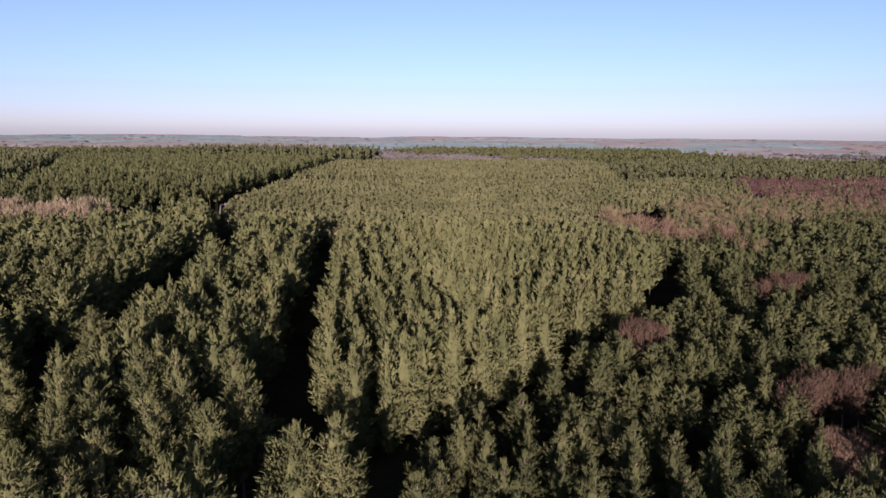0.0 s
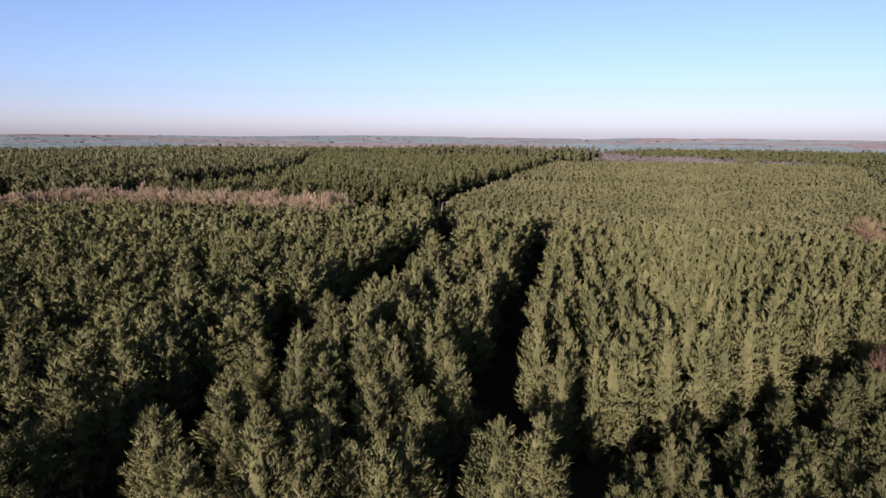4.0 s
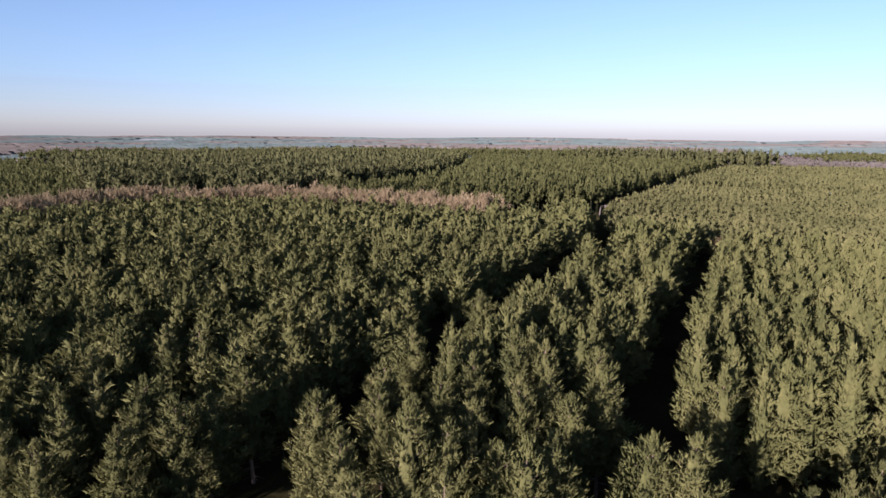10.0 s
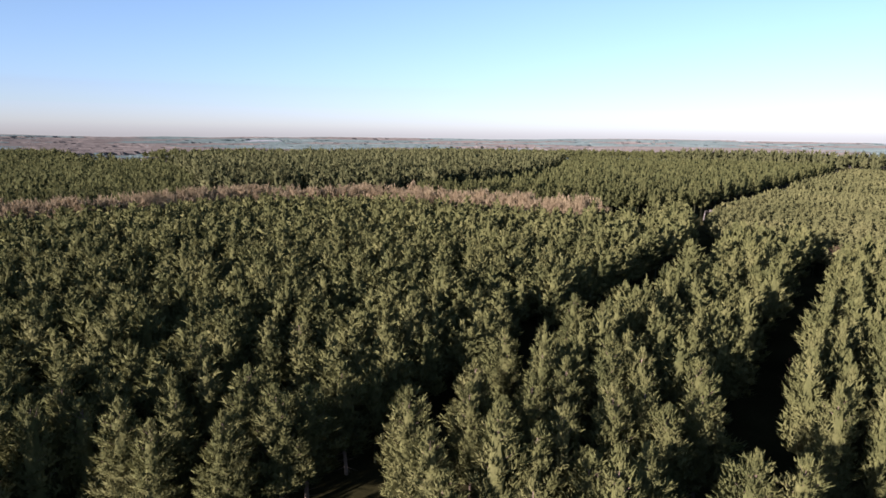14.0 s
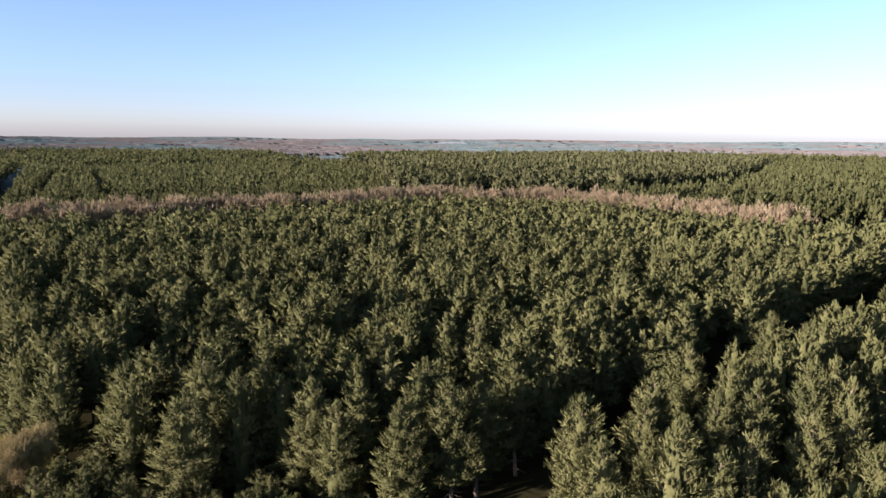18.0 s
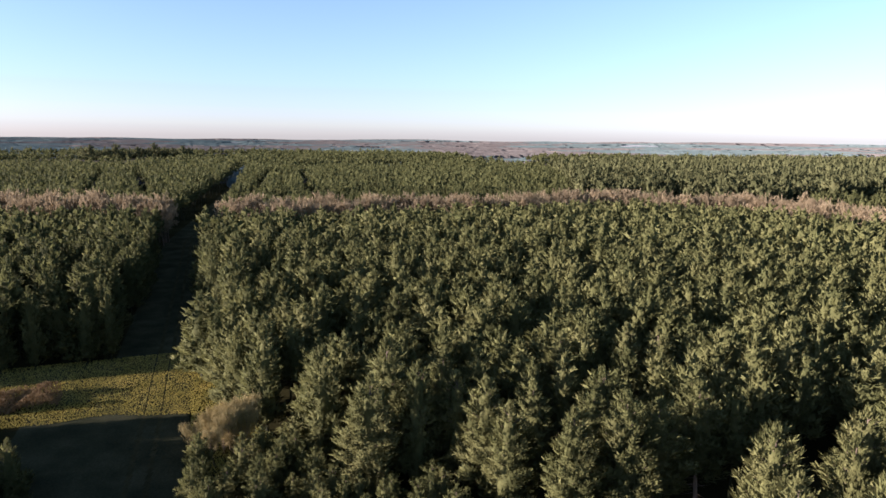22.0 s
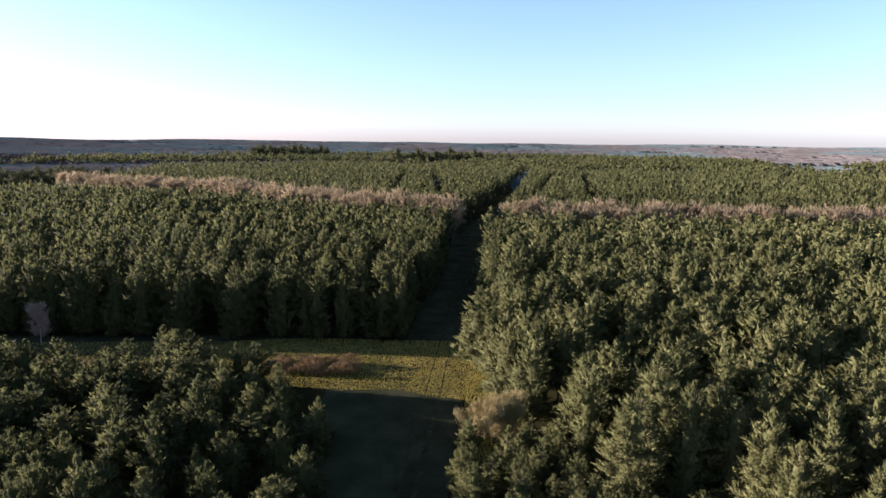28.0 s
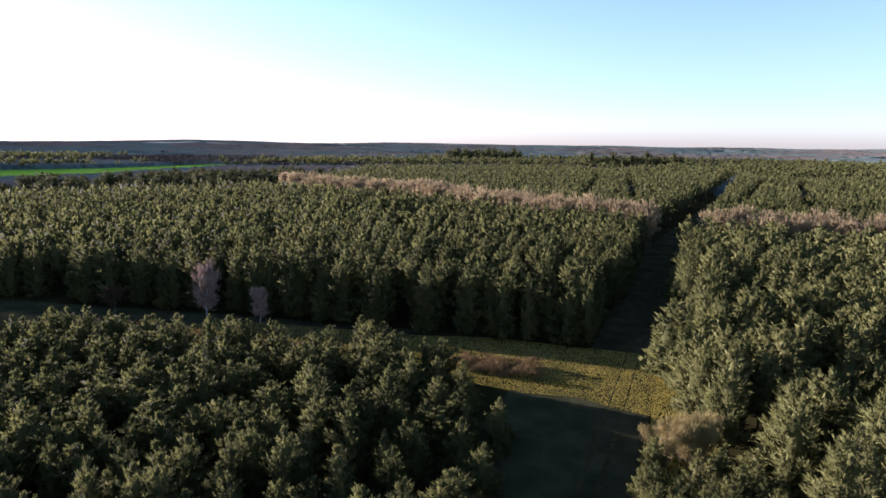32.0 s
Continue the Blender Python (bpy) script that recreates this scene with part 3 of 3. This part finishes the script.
def ribbon(line, half, z=0.05, step=1.5, across=9, dips=()):
    """A strip of ground along a polyline, with wheel ruts pressed into it."""
    pts = []
    for a, b in zip(line, line[1:]):
        a, b = np.array(a, float), np.array(b, float)
        n = max(2, int(np.hypot(*(b - a)) / step))
        pts += [a + (b - a) * i / n for i in range(n)]
    p = np.array(pts + [np.array(line[-1], float)])
    d = unit(np.gradient(p, axis=0))
    n = np.column_stack([-d[:, 1], d[:, 0]])
    s = np.linspace(-half, half, across)
    v = np.empty((len(p), across, 3))
    v[..., :2] = p[:, None] + n[:, None] * s[None, :, None]
    v[..., 2] = z + np.array([[0.05 * noise.noise((x * 0.6, y * 0.6, 0)) for x, y in row] for row in v[..., :2]])
    for c, w in dips:
        v[..., 2] -= 0.035 * np.exp(-((s - c) / w) ** 2)
    v[:, (0, -1), 2] = -0.05
    f = []
    for i in range(len(p) - 1):
        for j in range(across - 1):
            o = i * across + j
            f += [(o, o + across, o + 1), (o + 1, o + across, o + across + 1)]
    return v.reshape(-1, 3), np.array(f)


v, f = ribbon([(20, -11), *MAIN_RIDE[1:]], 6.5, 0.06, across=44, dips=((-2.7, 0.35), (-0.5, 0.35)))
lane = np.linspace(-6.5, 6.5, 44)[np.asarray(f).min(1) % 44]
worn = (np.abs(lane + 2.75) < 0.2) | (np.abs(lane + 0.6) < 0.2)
tagged(link_mesh("grass_ride", v, f, [SHADED_GRASS, RUTS], index=worn.astype(int), smooth=True), "grassy forest ride with two worn wheel tracks", "ride", kind="structure")
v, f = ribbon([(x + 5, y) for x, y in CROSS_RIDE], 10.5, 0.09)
tagged(link_mesh("cross_ride", v, f, [SHADED_GRASS], smooth=True), "grassy cross ride in front of the pine edge", "ride", kind="structure")
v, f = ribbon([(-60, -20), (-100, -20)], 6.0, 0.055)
tagged(link_mesh("ride_verge", v, f, [SHADED_GRASS], smooth=True), "shaded grass beside the young pines", "grass", kind="structure")


def tufts(name, poly, count, height, width, mat, label, category, per=5, seed=1, mound=0.0):
    """Low plants scattered over a patch of ground."""
    rng = np.random.default_rng(seed)
    p = np.array(poly)
    q = rng.uniform(p.min(0), p.max(0), (count * 3, 2))
    q = q[inside(poly, q[:, 0], q[:, 1])][:count]
    q = q[~near_line(q, [(0, -8), (-255, -8)], 0.09) & ~near_line(q, [(0, -10.2), (-255, -10.2)], 0.09)]
    heap = np.array([mound * max(0.0, 0.55 + noise.noise((x * 0.35, y * 0.35, 3.0))) for x, y in q])
    c = np.column_stack([q, 0.1 + height * 0.25 + heap * rng.uniform(0.2, 1, len(q))])
    v, f = blades(rng, c, np.zeros_like(c), per, height, width, 0.45, 1.0)
    return tagged(link_mesh(name, v, f, [mat]), label, category, kind="stuff")


# The first bright patch follows the sunlit ground, so its outline paints the light.
tufts("rough_grass", [(-94, -4), (-95, -9), (-97, -15), (-96, -22), (-97, -40), (-97, -50), (-118, -50), (-122, -36), (-123, -4)], 36000, 0.12, 0.06, SUNLIT_BLADES, "rough yellow-green winter grass, sunlight in its colour", "grass", 3, 1)
tufts("rough_grass", [(-95, -50), (-92, -70), (-88, -95), (-112, -95), (-118, -50)], 16000, 0.12, 0.06, SUNLIT_BLADES, "rough yellow-green winter grass, sunlight in its colour", "grass", 3, 2)
tufts("rough_grass", [(-71, -5), (-72, 3), (-80, 7), (-88, 4), (-110, 0), (-123, -2), (-123, -4), (-84, -4)], 9000, 0.2, 0.06, SUNLIT_BLADES, "rougher grass along the foot of the pines", "grass", 4, 5)
tufts("bracken_patch", [(-101, -25), (-103, -22), (-107, -22), (-109, -26), (-108, -35), (-105, -40), (-101, -35)], 2600, 0.5, 0.06, BRACKEN, "low mound of reddish brown dead bracken", "bracken", 5, 3, 1.9)
tufts("bracken_patch", [(-92, -62), (-104, -62), (-104, -125), (-90, -125)], 1800, 0.45, 0.06, BRACKEN, "thin reddish brown dead bracken along the path", "bracken", 4, 4, 0.6)

# ---- belts of bare trees ----
BARE_LOW = [(lambda s: (s[0], join(s[1], s[2]), 10.0, 3.0))(bare_shape(200 + i, 10.0, 3.0, 10, 7, 0.012)) for i in range(5)]
BARE_TINY = []
for i in range(5):
    t, lim, tw = bare_shape(220 + i, 10.0, 3.0, 5, 4, 0.02)
    BARE_TINY.append((limbs([[0, 0, 0]], [[0, 0, 8.0]], 0.12), (tw[0] * [1, 1, 1], tw[1]), 10.0, 3.0))
    fat = BARE_TINY[-1][1][0].reshape(-1, 3, 3)
    fat[:, :2] += (fat[:, :2] - fat[:, :2].mean(1, keepdims=True)) * 5


def bare_wood(name, spots, mat, label, shapes=BARE_LOW):
    rng = np.random.default_rng(len(name))
    v, f, ix, vn = scatter(shapes, spots, rng, None)
    tagged(link_mesh(name, v, f, [DEADWOOD, mat], index=ix), label, "bare trees", kind="stuff")


def belt_spots(line, half, step, h, g, seed):
    rng = np.random.default_rng(seed)
    out = []
    for a, b in zip(line, line[1:]):
        a, b = np.array(a, float), np.array(b, float)
        ln = np.hypot(*(b - a))
        n = int(ln * 2 * half / step ** 2)
        d = (b - a) / ln
        t, s = rng.uniform(0, 1, n), rng.uniform(-half, half, n)
        out.append(a + t[:, None] * (b - a) + s[:, None] * np.array([-d[1], d[0]]))
    q = np.concatenate(out)
    return np.column_stack([q, h * rng.normal(1, 0.06, len(q)), g * rng.normal(1, 0.15, len(q))])


def patch_spots(poly, step, h, g, seed):
    rng = np.random.default_rng(seed)
    q = rows_of_trees(poly, step, step, (0.4, 1), rng, 0.4)
    return np.column_stack([q, h * rng.normal(1, 0.12, len(q)), g * rng.normal(1, 0.15, len(q))])


BELT_SHAPES = []
for i in range(6):
    t, lim, tw = bare_shape(240 + i, 10.0, 3.0, 12, 12, 0.012, 0.25)
    tri = tw[0].reshape(-1, 3, 3)
    tri[:, :2] += (tri[:, :2] - tri[:, :2].mean(1, keepdims=True)) * 2.2
    BELT_SHAPES.append((t, join(lim, tw), 10.0, 3.0))
bare_wood("broadleaf_belt", belt_spots(BELT, 7, 3.2, 14.2, 3.9, 3), BEECH, "belt of leafless pinkish brown broadleaved trees", BELT_SHAPES)
bare_wood("broadleaf_belt", belt_spots(BELT_WEST, 9, 3.3, 15.4, 3.9, 4), BEECH, "belt of leafless pinkish brown broadleaved trees", BELT_SHAPES)

# ---- far woods ----
FIELD_EDGE = [(-400, -540), (-470, -525), (-640, -560), (-920, -640), (-900, -690), (-640, -700), (-520, -760), (-360, -640)]


def far_canopy():
    """The rough top of the woods beyond the stands: where there is wood, and of which kind."""
    rng = np.random.default_rng(77)
    rr, aa = np.geomspace(330, 4700, 210), np.radians(np.linspace(-44, 154, 880))
    r, a = np.meshgrid(rr, aa, indexing="ij")
    r, a = r * rng.normal(1, 0.004, r.shape), a + rng.normal(0, 0.0009, r.shape)
    x, y = (-r * np.sin(a)).ravel(), (r * np.cos(a)).ravel()
    q = np.column_stack([x, y])
    free = ~inside(FIELD_EDGE, x, y) & ~near_line(q, MAIN_RIDE, 10) & ~near_line(q, BELT, 16) & ~near_line(q, BELT_WEST, 18)
    for stand in FORESTS:
        free &= ~inside(stand[1], x, y)
    mood = np.array([noise.noise((i / 330, j / 330, 5.1)) + 0.6 * noise.noise((i / 120, j / 120, 1.7)) for i, j in q])
    tone = np.array([noise.noise((i / 380, j / 380, 9.4)) + 0.4 * noise.noise((i / 60, j / 60, 4.4)) for i, j in q])
    dist = r.ravel()
    free &= (mood > -0.42 - 0.2 * (dist < 1500)) | (dist < 620)
    z = 5.0 + 1.2 * mood + rng.normal(0, 0.35, len(q))
    z = np.where(free, z + np.array([hill_at(i, j) for i, j in q]), -3.0)
    n, m = r.shape
    i, j = np.meshgrid(np.arange(n - 1), np.arange(m - 1), indexing="ij")
    k = (i * m + j).ravel()
    f = np.concatenate([np.column_stack([k, k + m, k + m + 1]), np.column_stack([k, k + m + 1, k + 1])])
    f = f[free[f].any(1)]
    return np.column_stack([q, z]), f, tone[f].mean(1)


cv, cf, tone = far_canopy()
for name, mat, sel, label in (("far_conifer_woods", FAR_PINE, tone > 0.0, "distant conifer woods, blue-green from haze in their colour"), ("far_bare_woods", FAR_BROWN, tone <= 0.0, "distant brown leafless woods")):
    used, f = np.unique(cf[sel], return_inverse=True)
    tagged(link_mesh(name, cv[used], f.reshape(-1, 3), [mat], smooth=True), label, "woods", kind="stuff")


def far_trees():
    """Single crowns that stand out of the woods beyond the stands, as far as they can be told apart."""
    rng = np.random.default_rng(78)
    x, y = [a.ravel() for a in np.meshgrid(np.arange(-1400, 1100, 11.5), np.arange(-1150, 1400, 11.5))]
    x, y = x + rng.normal(0, 3.5, len(x)), y + rng.normal(0, 3.5, len(x))
    q = np.column_stack([x, y])
    dist, way = np.hypot(x, y), bearing(q)
    free = (dist > np.where(way > 112, 900, 640)) & (dist < 1350) & (way > -42) & (way < 152) & ~inside(FIELD_EDGE, x, y) & ~near_line(q, [MAIN_RIDE[-2], MAIN_RIDE[-1], (-560, 23)], 9)
    for stand in FORESTS:
        free &= ~inside(stand[1], x, y)
    free &= ~inside(BIRCH_LAND, x, y)
    q = q[free]
    mood = np.array([noise.noise((i / 330, j / 330, 5.1)) + 0.6 * noise.noise((i / 120, j / 120, 1.7)) for i, j in q])
    tone = np.array([noise.noise((i / 380, j / 380, 9.4)) + 0.4 * noise.noise((i / 60, j / 60, 4.4)) for i, j in q])
    wood = mood > -0.3
    q, tone = q[wood], tone[wood]
    tall = 11.0 * (1 + 0.25 * np.sign(tone)) * rng.normal(1, 0.14, len(q)).clip(0.6, 1.4)
    return np.column_stack([q, tall, 5.6 * rng.normal(1, 0.15, len(q)).clip(0.6, 1.4)]), tone


BIRCH_LAND = [(160, 345), (196, 461), (324, 627), (400, 600), (320, 420), (196, 296)]
crowns, tone = far_trees()
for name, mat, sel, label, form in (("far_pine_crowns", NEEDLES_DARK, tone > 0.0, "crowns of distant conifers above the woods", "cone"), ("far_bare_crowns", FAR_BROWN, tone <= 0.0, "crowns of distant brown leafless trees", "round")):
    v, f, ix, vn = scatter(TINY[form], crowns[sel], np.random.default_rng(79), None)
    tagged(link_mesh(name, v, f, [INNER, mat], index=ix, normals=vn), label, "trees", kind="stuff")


def sheet(name, poly, z, mat, label, category):
    """A flat piece of ground with a low edge."""
    bm = bmesh.new()
    face = bm.faces.new([bm.verts.new((x, y, z)) for x, y in poly])
    bmesh.ops.triangulate(bm, faces=[face])
    me = bpy.data.meshes.new(name)
    bm.to_mesh(me)
    bm.free()
    me.materials.append(mat)
    return tagged(new(name, me), label, category, kind="structure")


sheet("crop_field", FIELD_EDGE, 0.3, FIELD, "bright green winter crop field between woods", "field")

BIRCH_MASS = material("purple_birch_twigs", [(0.0466, 0.0235, 0.019), (0.088, 0.0432, 0.0348), (0.1294, 0.0648, 0.0507)], 0.85, 0.05, 1.0, 0.1, 0.15)
bare_wood("birch_wood", patch_spots([(167, 352), (196, 461), (324, 627), (400, 600), (320, 420), (196, 296)], 3.9, 8.5, 2.9, 8), BIRCH_MASS, "purplish wood of leafless young birches", BARE_TINY)
RUST_TWIGS = material("rust_twigs", [(0.0918, 0.0567, 0.0315), (0.1638, 0.1039, 0.0567), (0.2366, 0.1526, 0.0865)], 0.85, 0.15, 3.0, 0.3, 0.15)
bare_wood("tan_scrub", patch_spots([(56, 250), (66, 254), (78, 230), (88, 208), (92, 184), (86, 178), (76, 194), (66, 212), (58, 230)], 4.2, 10.0, 2.8, 9), RUST_TWIGS, "strip of tan leafless scrub between pine stands")
bare_wood("mixed_birch", patch_spots([(96, 300), (168, 350), (200, 300), (170, 240), (86, 222)], 7.0, 9.5, 2.6, 10), RUST_TWIGS, "reddish leafless birches scattered in a thicket")
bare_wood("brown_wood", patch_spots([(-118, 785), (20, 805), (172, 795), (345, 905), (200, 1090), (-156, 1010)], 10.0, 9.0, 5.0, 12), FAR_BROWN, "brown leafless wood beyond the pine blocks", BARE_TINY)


# ---- single bare trees and bushes ----
def bare_tree(name, x, y, h, r, bark, twig, label, category, seed, boughs=18, twigs=26, thick=0.011, stems=1, base=0.2, steep=1.0):
    """One leafless tree or bush: stem or stems, limbs and twigs."""
    ob = new(name)
    rng = random.Random(seed)
    for i in range(stems):
        t, b, n = bare_shape(seed * 10 + i, h * rng.uniform(0.8, 1.0), r * (1.0 if stems == 1 else 0.6), boughs, twigs, thick, base, steep)
        off = np.array([rng.uniform(-0.75, 0.75) * r, rng.uniform(-0.75, 0.75) * r, 0]) if stems > 1 else np.zeros(3)
        part("trunk" if stems == 1 else "stem", (t[0] + off, t[1]), bark, ob)
        part("limb_work", (b[0] + off, b[1]), twig if twig == TWIGS else bark, ob)["kind"] = "stuff"
        part("twig_crown", (n[0] + off, n[1]), twig, ob, "fine bare twigs")["kind"] = "stuff"
    ob.matrix_basis = pose(x, y, 0, 0, 0, rng.uniform(0, 360))
    return tagged(ob, label, category)


# Lighter copy of the birch twigs: sunlight put into two birches' colour.
SUNLIT_TWIGS = material("sunlit_birch_twigs", [(0.165, 0.1155, 0.09), (0.285, 0.2055, 0.1605), (0.405, 0.3, 0.24)], 0.8, 0.4, 3.0, 0.2, 0.15)
PINK = "slender white-stemmed birch with reddish brown bare twigs"
for i, (x, y, h, r) in enumerate([(-111.7, -96, 12.0, 3.0), (-113.5, -84, 8.6, 2.1), (29, 96, 10.5, 3.2), (33, 99, 9.0, 2.8), (42, 75, 9.6, 2.9), (45.5, 79, 10.2, 3.1), (50, 79, 9.4, 2.9), (54, 82, 9.6, 2.8), (65, 131, 11.0, 3.6), (70, 135, 10.5, 3.6), (75, 139, 10.0, 3.2), (47, 68, 7.5, 2.8), (52, 71, 7.0, 2.8)]):
    bare_tree("birch_tree", x, y, h, r, BIRCH_BARK, SUNLIT_TWIGS if x < 0 else TWIGS, PINK + (" before dark pines" if x < 0 else " among young pines"), "birch tree", 20 + i, 32, 42, 0.012, base=0.12, steep=1.2)
for i, (x, y, h, r) in enumerate([(-108, -118, 6.5, 3.6), (-112, -157, 8.0, 4.0), (-113, -128, 7.5, 2.6)]):
    bare_tree("bare_tree", x, y, h, r, DEADWOOD, TWIGS, "spreading grey-brown leafless tree by the path", "tree", 40 + i, 22, 26, 0.014)
bare_tree("bare_bush", -80.5, 1.9, 6.0, 3.6, DEADWOOD, TAN_TWIGS, "wide tan leafless bush at the ride corner", "bush", 50, 16, 40, 0.008, 9, 0.08, 1.5)
bare_tree("bare_bush", -79.8, -1.8, 5.4, 3.2, DEADWOOD, TAN_TWIGS, "wide tan leafless bush at the ride corner", "bush", 52, 16, 40, 0.008, 8, 0.08, 1.5)
bare_tree("bare_bush", 43, 64, 6.6, 3.8, DEADWOOD, RUST_TWIGS, "tan leafless bush among young pines", "bush", 51, 18, 40, 0.008, 6, 0.1)
bare_tree("bare_bush", 44, 72, 5.6, 2.6, DEADWOOD, RUST_TWIGS, "tan leafless bush under bare birches", "bush", 53, 18, 36, 0.008, 4, 0.1)
for i, (x, y, h) in enumerate([(-20.5, 104, 6.5), (-33.5, 208, 10.5), (-8, 214, 10.0)]):
    bare_tree("larch_tree", x, y, h, 1.9, DEADWOOD, TWIGS, "small reddish leafless tree in the ride", "tree", 60 + i, 18, 20)
